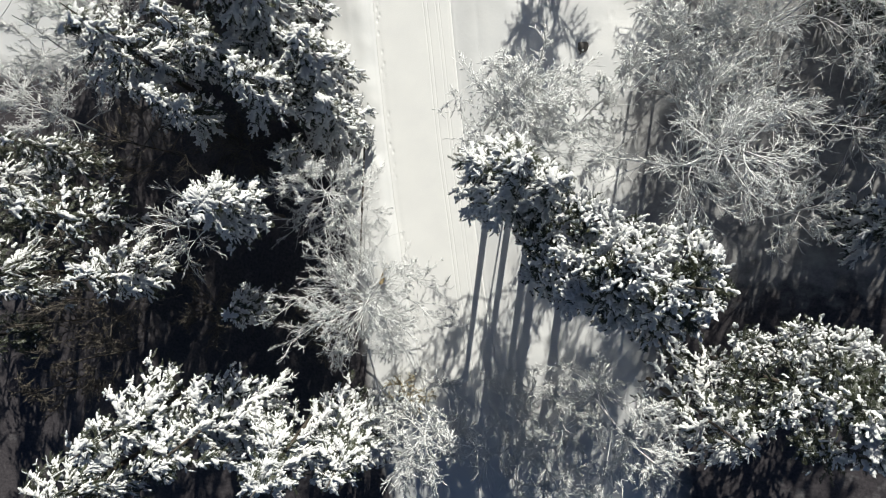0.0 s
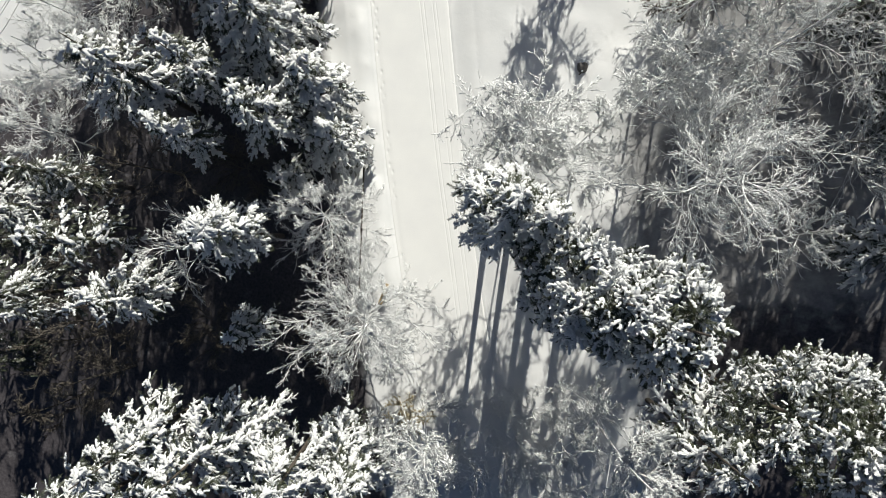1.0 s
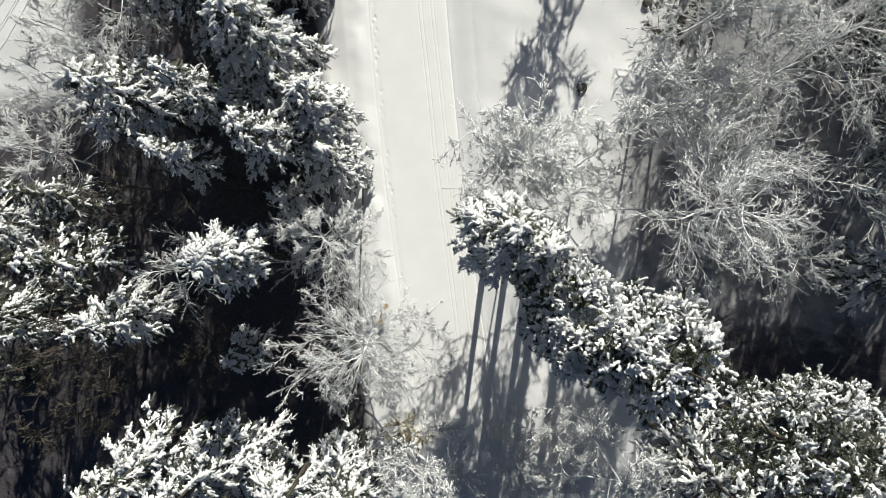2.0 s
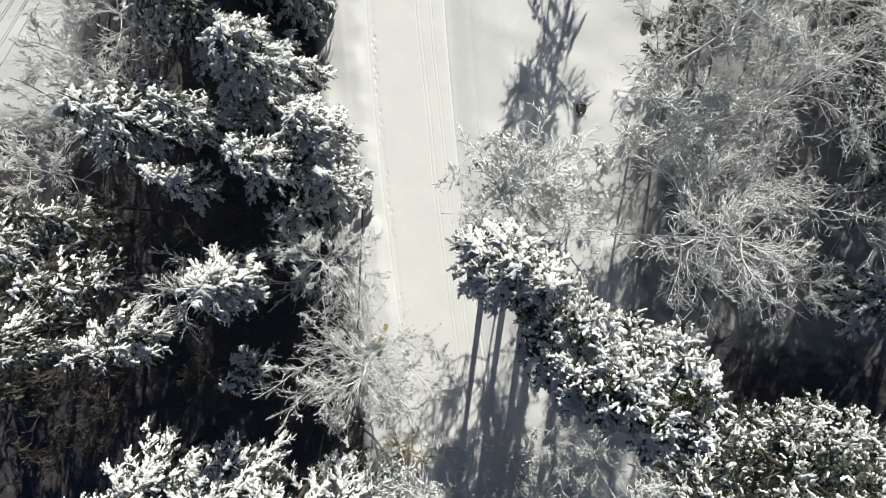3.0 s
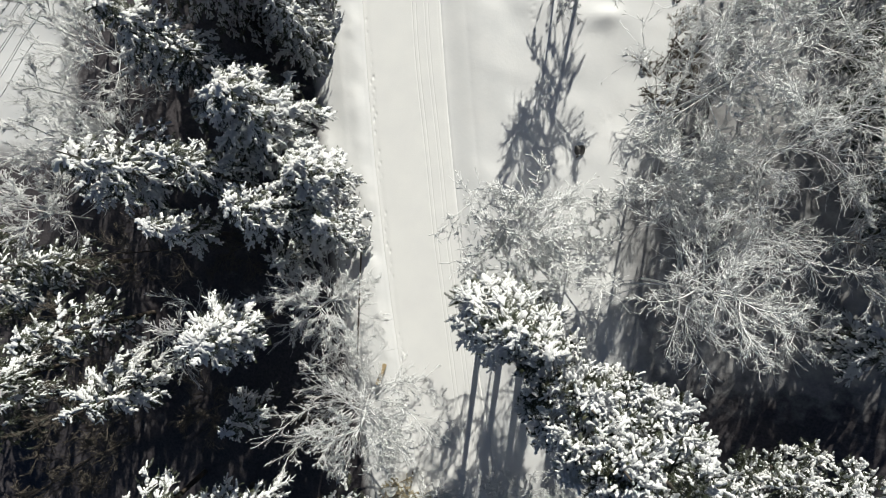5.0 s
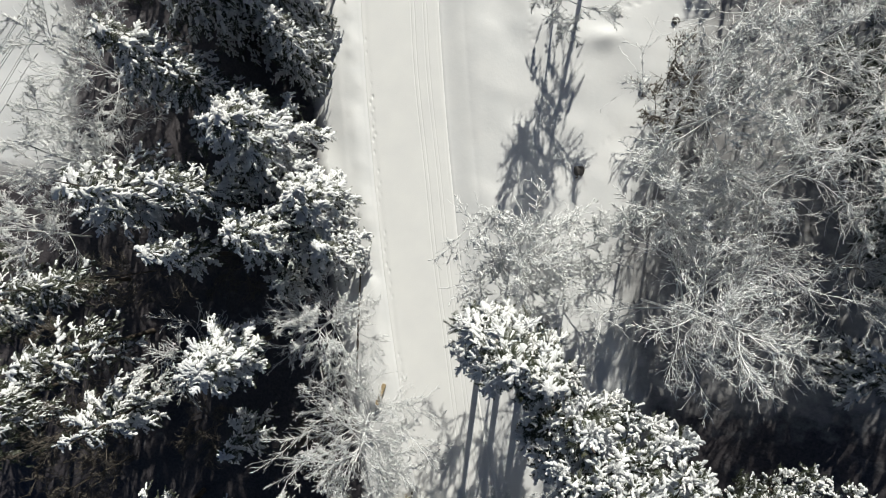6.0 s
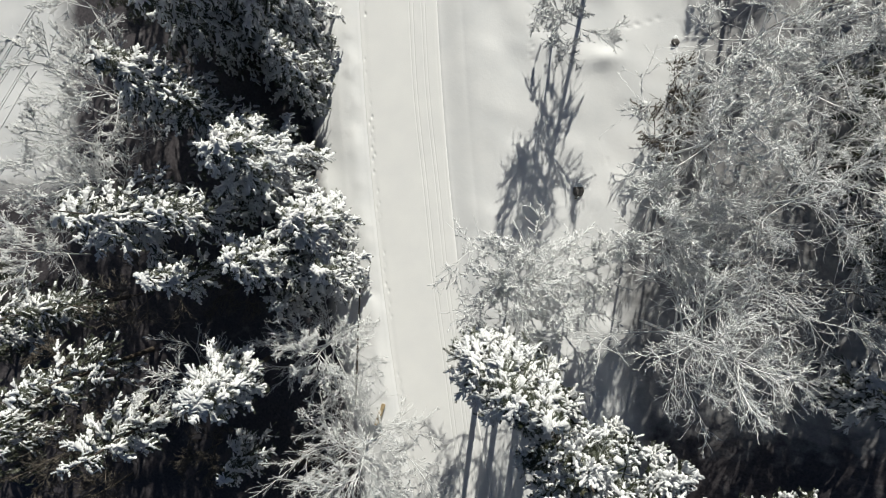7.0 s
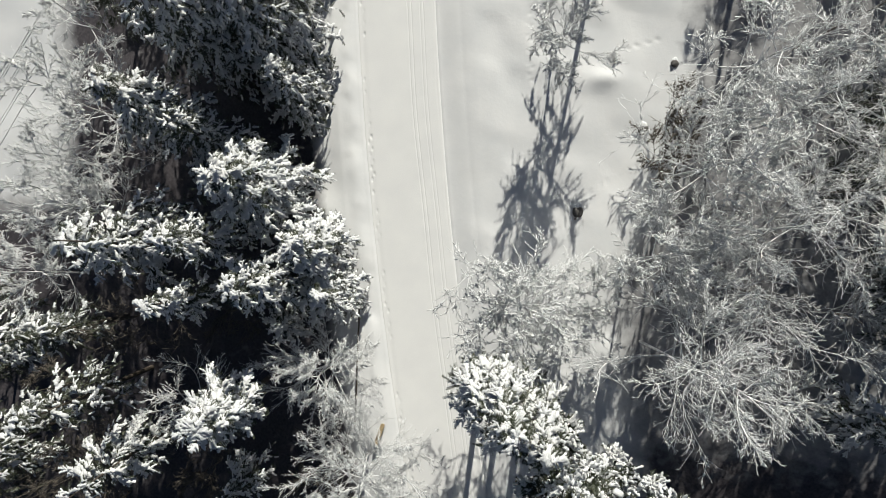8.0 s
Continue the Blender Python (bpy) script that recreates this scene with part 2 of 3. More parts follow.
def build_road():
    """Groomed track with two pairs of ski grooves and a trail of footprints along its western edge."""
    us = spaced((-0.15, 0, 0.05), (0, 0.5, 0.04), (0.5, 2.7, 0.2), (2.7, 4.2, 0.022), (4.2, WIDTH + 0.1, 0.05))
    ys = spaced((-40, -14, 2.0), (-14, 27, 0.085), (27, 60, 2.0))
    U, Y = np.meshgrid(us, ys)
    X = U + edge(np.clip(Y, -20, 34))
    Z = 0.012 * swell(X * 0.8, Y * 0.5)
    drift = 0.06 * np.sin(Y * 0.21) + 0.03 * np.sin(Y * 0.57 + 1)
    for c, d in ((2.98, 0.014), (3.2, 0.014), (3.72, 0.01), (3.92, 0.01)):
        Z = Z - d * np.exp(-((U - c - drift) / 0.035) ** 4)
    side = WIDTH - 0.1 + 0.04 * np.sin(Y * 0.9)
    Z = Z - 0.01 * np.exp(-((U - side) / 0.05) ** 2)
    rng = np.random.default_rng(3)
    y, k = -10.0, 0
    while y < 26:
        y += 0.33 + 0.1 * rng.random()
        k += 1
        if rng.random() < 0.32 + 0.4 * (math.sin(y * 0.7) > 0.2):
            continue
        c = 0.18 + (0.09 if k % 2 else -0.06) + 0.05 * rng.random()
        Z = Z - (0.014 + 0.07 * rng.random() ** 2) * np.exp(-((U - c) / 0.055) ** 2 - ((Y - y) / 0.09) ** 2)
    Z = Z - 0.015 * np.exp(-((U - 0.18) / 0.16) ** 2)
    rim = np.clip(np.minimum(U + 0.15, WIDTH + 0.1 - U) / 0.12, 0, 1)
    Z = Z - 0.1 * (1 - rim)
    me = mesh_of("road", np.stack([X, Y, Z], -1).reshape(-1, 3), [grid_faces(len(us), len(ys))], ROAD, True)
    tagged(new("road", me), "groomed snow track with ski grooves and footprints", "track", kind="structure")


build_ground()
build_road()


# ---- trees ----
def rooted(name, x, y, label, group):
    root = new(name)
    root.location = (x, y, at(x, y) - 0.05)
    return tagged(root, label, "tree", group)


def stem(rng, height, sway=0.15, k=9):
    s = np.linspace(0, 1, k)
    a, b = rng.random(2) * 6.28
    p = np.stack([sway * np.sin(s * 3 + a) * s, sway * np.sin(s * 2.4 + b) * s, s * height - 0.2], -1)
    return p


def frond(rng, C, held, thick, pitch, out):
    """One loaded branch along the curve C: a ragged ridge of snow with short fingers of snow on either side, needle sprays beneath."""
    s = np.linspace(0, 1, len(C))
    L = float(np.linalg.norm(np.diff(C, axis=0), axis=1).sum())
    grad = np.gradient(C, s, axis=0)

    def along(q):
        p = np.stack([np.interp(q, s, C[:, i]) for i in range(3)], -1)
        t = unit(np.stack([np.interp(q, s, grad[:, i]) for i in range(3)], -1))
        return p, t

    # The ridge.
    m = max(3, int(L / 0.2))
    q = 0.12 + 0.86 * (np.arange(m) + 0.6 * rng.random(m)) / m
    q = q[rng.random(m) < held * (0.62 + 0.45 * q)]
    p, t = along(q)
    fat = (0.15 + 0.17 * rng.random(len(q)) ** 1.5) * (0.72 + 0.6 * np.sin(np.clip(q, 0, 1) * 2.7)) * thick
    p[:, 2] += 0.03 + fat * 0.12
    out["ridge_p"].append(p + rng.normal(size=p.shape) * np.array([0.06, 0.06, 0.03]))
    out["ridge_d"].append(unit(t + rng.normal(size=p.shape) * 0.3))
    out["ridge_s"].append(np.stack([fat * (1.1 + 0.9 * rng.random(len(q))), fat, fat * 0.6], -1))
    # The fingers.
    m = max(4, int(L / pitch))
    q = np.concatenate([0.12 + 0.87 * (np.arange(m) + 0.9 * rng.random(m)) / m, [0.97, 1.0]])
    p, t = along(q)
    n = m + 2
    side = unit(np.stack([-t[:, 1], t[:, 0], np.zeros(n)], -1)) * np.where(np.arange(n) % 2, 1.0, -1.0)[:, None]
    side[-1] *= 0.2
    d = unit(t * (0.55 + 0.6 * rng.random((n, 1))) + side * (0.45 + 0.6 * rng.random((n, 1))) + np.array([0, 0, -0.16]) + rng.normal(size=(n, 3)) * 0.2)
    ln = (0.15 + 0.085 * min(L, 2.6) * np.sin(np.clip(0.15 + q * 0.95, 0, 1) * 2.6)) * (0.65 + 0.75 * rng.random(n))
    out["tip_p"].append(p), out["tip_d"].append(d), out["tip_l"].append(ln), out["tip_h"].append(np.full(n, held))


def conifer(name, x, y, top, low, radius, seed, label, whorls=13, arms=6, droop=0.4, rise=0.55, load=0.85, power=0.8, thick=1.0, gap=0.12, pitch=0.15, core=2, bias=0.15, side=None, group="snowy conifers"):
    """A conifer: its tip at z = top, its crown beginning at z = low. Branches fork into fronds loaded with snow."""
    rng = np.random.default_rng(seed)
    root = rooted(name, x, y, label, group)
    z0 = root.location.z
    height, clear = top - z0, low - z0
    P = stem(rng, height, 0.12)
    r = 0.009 * height + 0.05
    V, F = tubes(P[None], [r], [0.02], 8)
    part("trunk", mesh_of("trunk", V, [F], BARK, True), root)
    heavy = rng.random() * 6.28 if side is None else side
    limbs = []
    out = {k: [] for k in ("ridge_p", "ridge_d", "ridge_s", "tip_p", "tip_d", "tip_l", "tip_h")}
    s = np.linspace(0, 1, 7)
    for w in range(whorls):
        t = (w + 0.5 * rng.random()) / whorls
        h = clear + (height - clear) * (t ** 0.92) * 0.985
        reach = radius * max(0.12, 1 - t) ** power * (0.6 + 0.4 * min(1, t * 5 + 0.3)) * (0.88 + 0.24 * rng.random())
        turn = rng.random() * 6.28
        count = max(4, round(arms * (0.7 + 0.55 * (1 - t))))
        for a in range(count):
            if rng.random() < gap:
                continue
            az = turn + 6.283 * (a + 0.8 * (rng.random() - 0.5)) / count
            L = reach * (0.68 + 0.46 * rng.random()) * (1 + bias * math.cos(az - heavy))
            ca, sa = math.cos(az), math.sin(az)
            up0 = rise * (t * 1.25 - 0.3) + 0.35 * (rng.random() - 0.5)
            bendy = (rng.random() - 0.5) * 0.7 * L
            C = np.stack([ca * L * s - sa * bendy * s * s, sa * L * s + ca * bendy * s * s, h + L * (up0 * s - droop * s * s + 0.25 * droop * s ** 4)], -1)
            limbs.append(C)
            held = load * (0.3 + 0.85 * rng.random() ** 0.7)
            frond(rng, C, held, thick, pitch, out)
            # Side branches.
            for k in range(int(min(4, 1 + L * 1.1))):
                q = 0.22 + 0.5 * (k + 0.6 * rng.random()) / max(1, int(L * 1.1))
                if q > 0.85:
                    continue
                i = min(5, int(q * 6))
                foot = C[i] + (C[i + 1] - C[i]) * (q * 6 - i)
                tan = unit(C[i + 1] - C[i])
                hand = 1 if k % 2 else -1
                ang = hand * (0.55 + 0.45 * rng.random())
                d = np.array([tan[0] * math.cos(ang) - tan[1] * math.sin(ang), tan[0] * math.sin(ang) + tan[1] * math.cos(ang), tan[2] - 0.06 + 0.16 * rng.random()])
                l2 = L * (0.62 - 0.42 * q) * (0.7 + 0.5 * rng.random())
                B = foot + d * (l2 * s)[:, None] + np.array([0, 0, -0.3 * l2]) * (s * s)[:, None]
                limbs.append(B)
                frond(rng, B, held * (0.55 + 0.6 * rng.random()), thick * 0.88, pitch, out)
    limbs = np.array(limbs)
    V, F = tubes(limbs[:, ::2], np.full(len(limbs), 0.035), np.full(len(limbs), 0.012), 3)
    o = {k: np.concatenate(v) for k, v in out.items()}
    fp, fd, fl, fh = o["tip_p"], o["tip_d"], o["tip_l"], o["tip_h"]
    n = len(fp)
    pick = np.arange(0, n, 3)
    wide = np.stack([0.14 + fl[pick] * 1.6, 0.22 + fl[pick] * 0.9, 0.1 + fl[pick] * 0.4], -1)
    NV, NF = stamped(SPRAYS, rng.integers(0, 8, len(pick)), axes(fd[pick], rng) * wide[:, None, :], fp[pick] - np.array([0, 0, 0.09]))
    # Dense inner twigs close to the stem.
    q = 0.05 + 0.6 * rng.random((len(limbs), core))
    k = np.clip((q * 6).astype(int), 0, 5)
    at_limb = np.arange(len(limbs))[:, None]
    g = (q * 6 - k)[..., None]
    ip = (limbs[at_limb, k] * (1 - g) + limbs[at_limb, k + 1] * g).reshape(-1, 3)
    idr = unit(np.repeat(unit(limbs[:, -1] - limbs[:, 0]), core, 0) + rng.normal(size=ip.shape) * np.array([0.6, 0.6, 0.2]) + np.array([0, 0, -0.55]))
    ip[:, 2] -= 0.12
    size = (0.35 + 0.4 * rng.random(len(ip))) * min(1.0, 0.4 + 0.2 * radius)
    IV, IF = stamped(SPRAYS, rng.integers(0, 8, len(ip)), axes(idr, rng) * (size[:, None] * np.array([[1.2, 1.7, 1.5]]))[:, None, :], ip)
    NV, NF = np.concatenate([NV, IV]), np.concatenate([NF, IF + len(NV)])
    crown = tagged(part("crown", mesh_of("crown", np.concatenate([NV, V]), [NF, F + len(NV)], NEEDLES), root, "dark green needle sprays"), kind="stuff")
    keep = rng.random(n) < fh
    k = keep.sum()
    wd = (0.1 + 0.13 * rng.random(k) ** 1.5) * thick
    size = np.stack([fl[keep] * (0.9 + 0.6 * rng.random(k)) + 0.1, wd, wd * 0.55], -1)
    CV, CF = stamped(SPRIGS, rng.integers(0, 24, k), axes(unit(fd[keep] + rng.normal(size=(k, 3)) * 0.12), rng, 0.6) * size[:, None, :], fp[keep] + fd[keep] * (fl[keep] * 0.5)[:, None] + np.array([0, 0, 0.03]))
    k = len(o["ridge_p"])
    SV, SF = stamped(SPRIGS, rng.integers(0, 24, k), axes(o["ridge_d"], rng, 0.7) * o["ridge_s"][:, None, :], o["ridge_p"])
    SV, SF = np.concatenate([SV, CV]), np.concatenate([SF, CF + len(SV)])
    tagged(part("snow", mesh_of("snow", SV, [SF], SNOW, True), crown, "fresh snow lying along the sprays"), kind="stuff")
    return root


def dome_conifer(name, x, y, top, low, radius, seed, label, clumps=800, load=0.8, size=1.0, group="snowy conifers"):
    """An old broad-crowned conifer: limbs end in lobes of short tufts that hold fingers and caps of snow."""
    rng = np.random.default_rng(seed)
    root = rooted(name, x, y, label, group)
    z0 = root.location.z
    height, clear = top - z0, low - z0
    P = stem(rng, height, 0.2)
    V, F = tubes(P[None], [0.009 * height + 0.06], [0.03], 8)
    part("trunk", mesh_of("trunk", V, [F], BARK, True), root)
    lobes = 46
    t = np.sort(rng.random(lobes) ** 0.75)
    az = np.arange(lobes) * 2.4 + rng.random(lobes)
    rr = radius * np.sqrt(np.clip(1 - t ** 3, 0.02, 1)) * (0.6 + 0.36 * rng.random(lobes)) * (0.5 + 0.5 * np.clip(t * 2.5, 0, 1))
    centre = np.stack([np.cos(az) * rr, np.sin(az) * rr, clear + (height - clear) * t * 0.93], -1)
    q = np.linspace(0, 0.85, 4)[None, :, None]
    foot = np.stack([np.zeros(lobes), np.zeros(lobes), np.clip(centre[:, 2] - rr * 0.35, clear * 0.8, None)], -1)
    limbs = foot[:, None] * (1 - q) + centre[:, None] * q
    LV, LF = tubes(limbs, np.full(lobes, 0.07), np.full(lobes, 0.008), 5)
    span = radius * (0.13 + 0.17 * rng.random(lobes)) * (1.1 - 0.3 * t)
    own = rng.integers(0, lobes, clumps)
    laden = 0.02 + 1.5 * rng.random(lobes) ** 1.4
    d = unit(rng.normal(size=(clumps, 3)) + np.array([0, 0, 0.45]))
    pos = centre[own] + d * np.array([1.15, 1.15, 0.9]) * (span[own] * (0.6 + 0.55 * rng.random(clumps)))[:, None]
    aim = unit(d * np.array([1, 1, 0.5]) + unit(pos - np.array([0, 0, clear])) * 0.4 + rng.normal(size=d.shape) * 0.35)
    ln = (0.2 + 0.36 * rng.random(clumps) ** 1.6) * size
    nd = unit(aim + rng.normal(size=(clumps, 3)) * 0.45)
    npos = pos - nd * (ln * 0.75)[:, None] - np.array([0, 0, 0.13])
    NV, NF = stamped(SPRAYS, rng.integers(0, 8, clumps), axes(nd, rng) * (ln[:, None] * np.array([[1.7, 2.1, 1.6]]))[:, None, :], npos)
    crown = tagged(part("crown", mesh_of("crown", np.concatenate([NV, LV]), [NF, LF + len(NV)], NEEDLES), root, "dense dark green tufts"), kind="stuff")
    # Fingers of snow in each tuft.
    three = np.repeat(np.arange(clumps), 4)
    three = three[rng.random(len(three)) < load * laden[own[three]]]
    k = len(three)
    fd = unit(aim[three] + rng.normal(size=(k, 3)) * 0.55)
    wd = (0.09 + 0.16 * rng.random(k) ** 1.8) * (0.6 + 0.4 * size)
    fl = wd * (1.15 + 1.5 * rng.random(k))
    fp = pos[three] + fd * (fl * 0.25)[:, None] + rng.normal(size=(k, 3)) * 0.05 + np.array([0, 0, 0.05])
    SV, SF = stamped(SPRIGS, rng.integers(0, 24, k), axes(fd, rng, 0.6) * np.stack([fl, wd, wd * 0.65], -1)[:, None, :], fp)
    # Larger caps where the snow has gathered.
    cap = np.flatnonzero(rng.random(clumps) < 0.32 * load * laden[own] * (0.4 + np.clip(d[:, 2], 0, 1)))
    k = len(cap)
    cl = (0.14 + 0.26 * rng.random(k) ** 2.5) * (0.5 + 0.5 * size)
    CV, CF = stamped(LUMPS, rng.integers(0, 12, k), axes(unit(aim[cap] * np.array([1, 1, 0.4])), rng, 0.6) * np.stack([cl * 1.35, cl * 0.85, cl * 0.6], -1)[:, None, :], pos[cap] + np.array([0, 0, 0.07]))
    SV, SF = np.concatenate([SV, CV]), np.concatenate([SF, CF + len(SV)])
    tagged(part("snow", mesh_of("snow", SV, [SF], SNOW, True), crown, "caps of fresh snow on the tufts"), kind="stuff")
    return root


def offshoots(rng, P, m, lo, ratio, spread, lift, k, bend=0.25):
    """m side shoots on each of n curves."""
    n, kk, _ = P.shape
    s = lo + (1 - lo) * (np.arange(m)[None] + rng.random((n, m))) / m
    f = np.clip(s * (kk - 1), 0, kk - 1.001)
    i = f.astype(int)
    g = (f - i)[..., None]
    row = np.arange(n)[:, None]
    A, B = P[row, i], P[row, i + 1]
    pos = A * (1 - g) + B * g
    tan = unit(B - A)
    side = unit(np.cross(tan, rng.normal(size=(n, m, 3))))
    ang = spread * (0.6 + 0.8 * rng.random((n, m, 1)))
    d = unit(tan * np.cos(ang) + side * np.sin(ang) + np.array([0, 0, lift]))
    full = np.linalg.norm(P[:, -1] - P[:, 0], axis=-1)[:, None]
    ln = full * ratio * (1.15 - 0.65 * s) * (0.6 + 0.7 * rng.random((n, m)))
    q = np.linspace(0, 1, k)
    warp = rng.normal(size=(n, m, 3)) * bend
    C = pos[:, :, None] + (d * ln[..., None])[:, :, None] * q[:, None] + (warp * ln[..., None])[:, :, None] * (q ** 2)[:, None]
    return C.reshape(n * m, k, 3)


def leafless(name, x, y, top, radius, seed, label, limbs=9, mat=None, fork=0.3, twigs=6, rime=0.016, lift=0.16, curl=1.0, stout=1.0, group="rimed leafless trees"):
    """A leafless tree with rime on every twig; limbs set out from the fork (share of the height) upward."""
    mat = mat or TWIG
    rng = np.random.default_rng(seed)
    root = rooted(name, x, y, label, group)
    height = (top - root.location.z) * 0.92
    P = stem(rng, height, 0.35)
    r = 0.0045 * height + 0.025
    V, F = tubes(P[None], [r], [0.03], 7)
    part("trunk", mesh_of("trunk", V, [F], mat, True), root)
    turn = rng.random() * 6.28
    for i in range(limbs):
        s = fork + (0.97 - fork) * (i + 0.5 * rng.random()) / limbs
        k = min(7, int(s * 8))
        pos = P[k] + (P[k + 1] - P[k]) * (s * 8 - k)
        az = turn + i * 2.4 + 0.5 * rng.random()
        reach = radius * (1.1 - 0.75 * (s - fork) / (1 - fork)) * (0.75 + 0.4 * rng.random())
        climb = min(height * 1.06 - pos[2], reach * (0.55 + 0.5 * rng.random()))
        q = np.linspace(0, 1, 7)
        wob = rng.normal(size=2) * 0.24 * reach * curl
        C = pos + np.stack([math.cos(az) * reach * q + wob[0] * np.sin(q * 3.1), math.sin(az) * reach * q + wob[1] * np.sin(q * 3.1), climb * (0.6 * q + 0.4 * q * q)], -1)
        C = C[None]
        a = offshoots(rng, C, 9, 0.18, 0.45, 0.7, lift, 5, 0.35 * curl)
        b = offshoots(rng, np.concatenate([a, C[:, 2:]]), 7 if mat in (TWIG, WHITE_TWIG) else 6, 0.1, 0.42, 0.65 if curl > 0.6 else 0.4, lift * 0.8, 3, 0.5 * curl)
        c = offshoots(rng, np.concatenate([b, a[:, ::2], a[:, 2:]]), twigs, 0.15, 0.5, 0.5, lift * 0.5, 2)
        c[:, 1] = c[:, 0] + unit(c[:, 1] - c[:, 0]) * np.clip(np.linalg.norm(c[:, 1] - c[:, 0], axis=-1), 0.11, 0.27)[:, None]
        V1, F1 = tubes(C, [(0.016 * reach ** 0.5 + 0.008) * stout], [0.008 * stout], 5)
        limb = part("limb", mesh_of("limb", V1, [F1], mat, True), root)
        va, fa = tubes(a, np.full(len(a), 0.015 * stout), np.full(len(a), 0.009), 3)
        vb, fb = tubes(b, np.full(len(b), rime * 0.85), np.full(len(b), rime * 0.6), 3)
        vc, fc = spikes(c, rime * (1.35 if mat in (TWIG, WHITE_TWIG) and rime > 0.0135 else 1.05) * (0.6 + 0.7 * rng.random(len(c))))
        V, F = [va, vb, vc], [fa, fb + len(va), fc + len(va) + len(vb)]
        if mat in (TWIG, WHITE_TWIG):
            # Clumps of rime where the twigs crowd together.
            tip = c[rng.random(len(c)) < (0.13 if mat is TWIG else 0.2)]
            ln = 0.1 + 0.16 * rng.random(len(tip)) ** 1.5
            size = np.stack([ln, ln * 0.3, ln * 0.26], -1) * (rime / 0.016) ** 0.4
            vd, fd = stamped(CRUMBS, rng.integers(0, 12, len(tip)), axes(unit(tip[:, 1] - tip[:, 0]), rng, 0.6) * size[:, None, :], tip[:, 1])
            V.append(vd), F.append(fd + len(va) + len(vb) + len(vc))
        me = mesh_of("spray", np.concatenate(V), F, mat)
        tagged(part("spray", me, limb), kind="stuff")
    return root


DEEP = "tall spruce loaded with fresh snow, dark green beneath"
YOUNG = "slender snow-laden conifer among the forest trees"
ROADSIDE = "snow-laden conifer standing beside the groomed track"
# West of the track.
conifer("conifer", -10.1, 2.0, 11.9, 6.5, 2.0, 11, YOUNG, whorls=8, arms=7, thick=1.12, load=1.0, gap=0.0, power=0.55)
# Added beyond the big spruces to block strips of sun on the floor.
conifer("conifer", -10.7, 24.2, 13.5, 1.0, 3.0, 38, DEEP, whorls=12)
conifer("conifer", -9.1, 7.8, 11.6, 4.0, 2.2, 12, ROADSIDE, whorls=10, arms=5, thick=1.04)
conifer("conifer", -6.7, 9.7, 10.0, 1.5, 2.7, 13, ROADSIDE, whorls=12, thick=1.15, load=1.0)
conifer("conifer", -6.0, 7.2, 7.8, 1.0, 2.1, 14, ROADSIDE, whorls=11, thick=1.15, load=1.0)
conifer("conifer", -15.6, 9.8, 12.8, 2.0, 3.4, 15, DEEP, whorls=10, thick=1.04, load=0.8, gap=0.32)
conifer("conifer", -13.1, 6.9, 10.8, 3.0, 1.5, 116, YOUNG, whorls=8, arms=5, load=0.8)
conifer("conifer", -11.9, 9.9, 12.4, 4.0, 1.9, 16, YOUNG, whorls=9, arms=5, load=0.6)
conifer("conifer", -9.3, 12.9, 12.2, 2.0, 3.6, 17, DEEP, whorls=12, thick=1.15, load=1.05, gap=0.05)
conifer("conifer", -8.3, 18.4, 7.5, 0.2, 2.5, 39, YOUNG, whorls=10, droop=0.7, load=0.7)
conifer("conifer", -9.7, 21.9, 13.8, 0.3, 4.7, 18, DEEP, whorls=16, arms=6, droop=0.9, rise=0.2, gap=0.03, power=0.75, load=0.75, pitch=0.17)
conifer("conifer", -13.4, 21.4, 12.5, 0.3, 4.2, 19, DEEP, whorls=13, arms=6, droop=0.8, rise=0.3, power=0.75, load=0.75, pitch=0.17)
conifer("conifer", -15.4, 17.2, 10.4, 1.0, 2.6, 28, DEEP, whorls=11)
conifer("conifer", -12.6, 15.6, 9.0, 1.0, 2.4, 29, YOUNG, whorls=10, load=0.5)
conifer("conifer", -18.9, 1.8, 11.0, 2.0, 2.4, 20, DEEP, whorls=9, thick=1.05, load=0.45, gap=0.42)
conifer("conifer", -16.4, -1.3, 10.5, 3.0, 2.2, 128, DEEP, whorls=8, thick=1.06, load=0.75, power=0.6, gap=0.38)
conifer("conifer", -20.6, 5.2, 8.6, 1.0, 1.9, 21, DEEP, whorls=10, load=0.15, gap=0.25)
conifer("conifer", -12.0, -9.0, 13.0, 3.0, 3.7, 22, DEEP, whorls=10, thick=1.06, gap=0.34, load=1.0)
conifer("conifer", -7.6, -9.6, 14.0, 3.0, 3.4, 23, DEEP, whorls=10, thick=1.06, gap=0.34, load=1.0)
conifer("conifer", -4.6, -9.4, 13.0, 3.0, 2.9, 24, ROADSIDE, whorls=10, thick=1.05, gap=0.25, load=1.0)
conifer("conifer", -15.4, -8.5, 12.5, 3.0, 2.7, 27, DEEP, whorls=9, thick=1.06, load=1.0, gap=0.35)
conifer("conifer", -18.3, -12.2, 13.5, 3.0, 3.2, 25, DEEP, whorls=11, load=0.6)
conifer("conifer", -24.5, -1.5, 8.5, 0.5, 3.0, 26, DEEP, whorls=9, load=0.4)
conifer("conifer", -27.0, 4.0, 5.0, -4.0, 3.0, 30, DEEP, whorls=8)
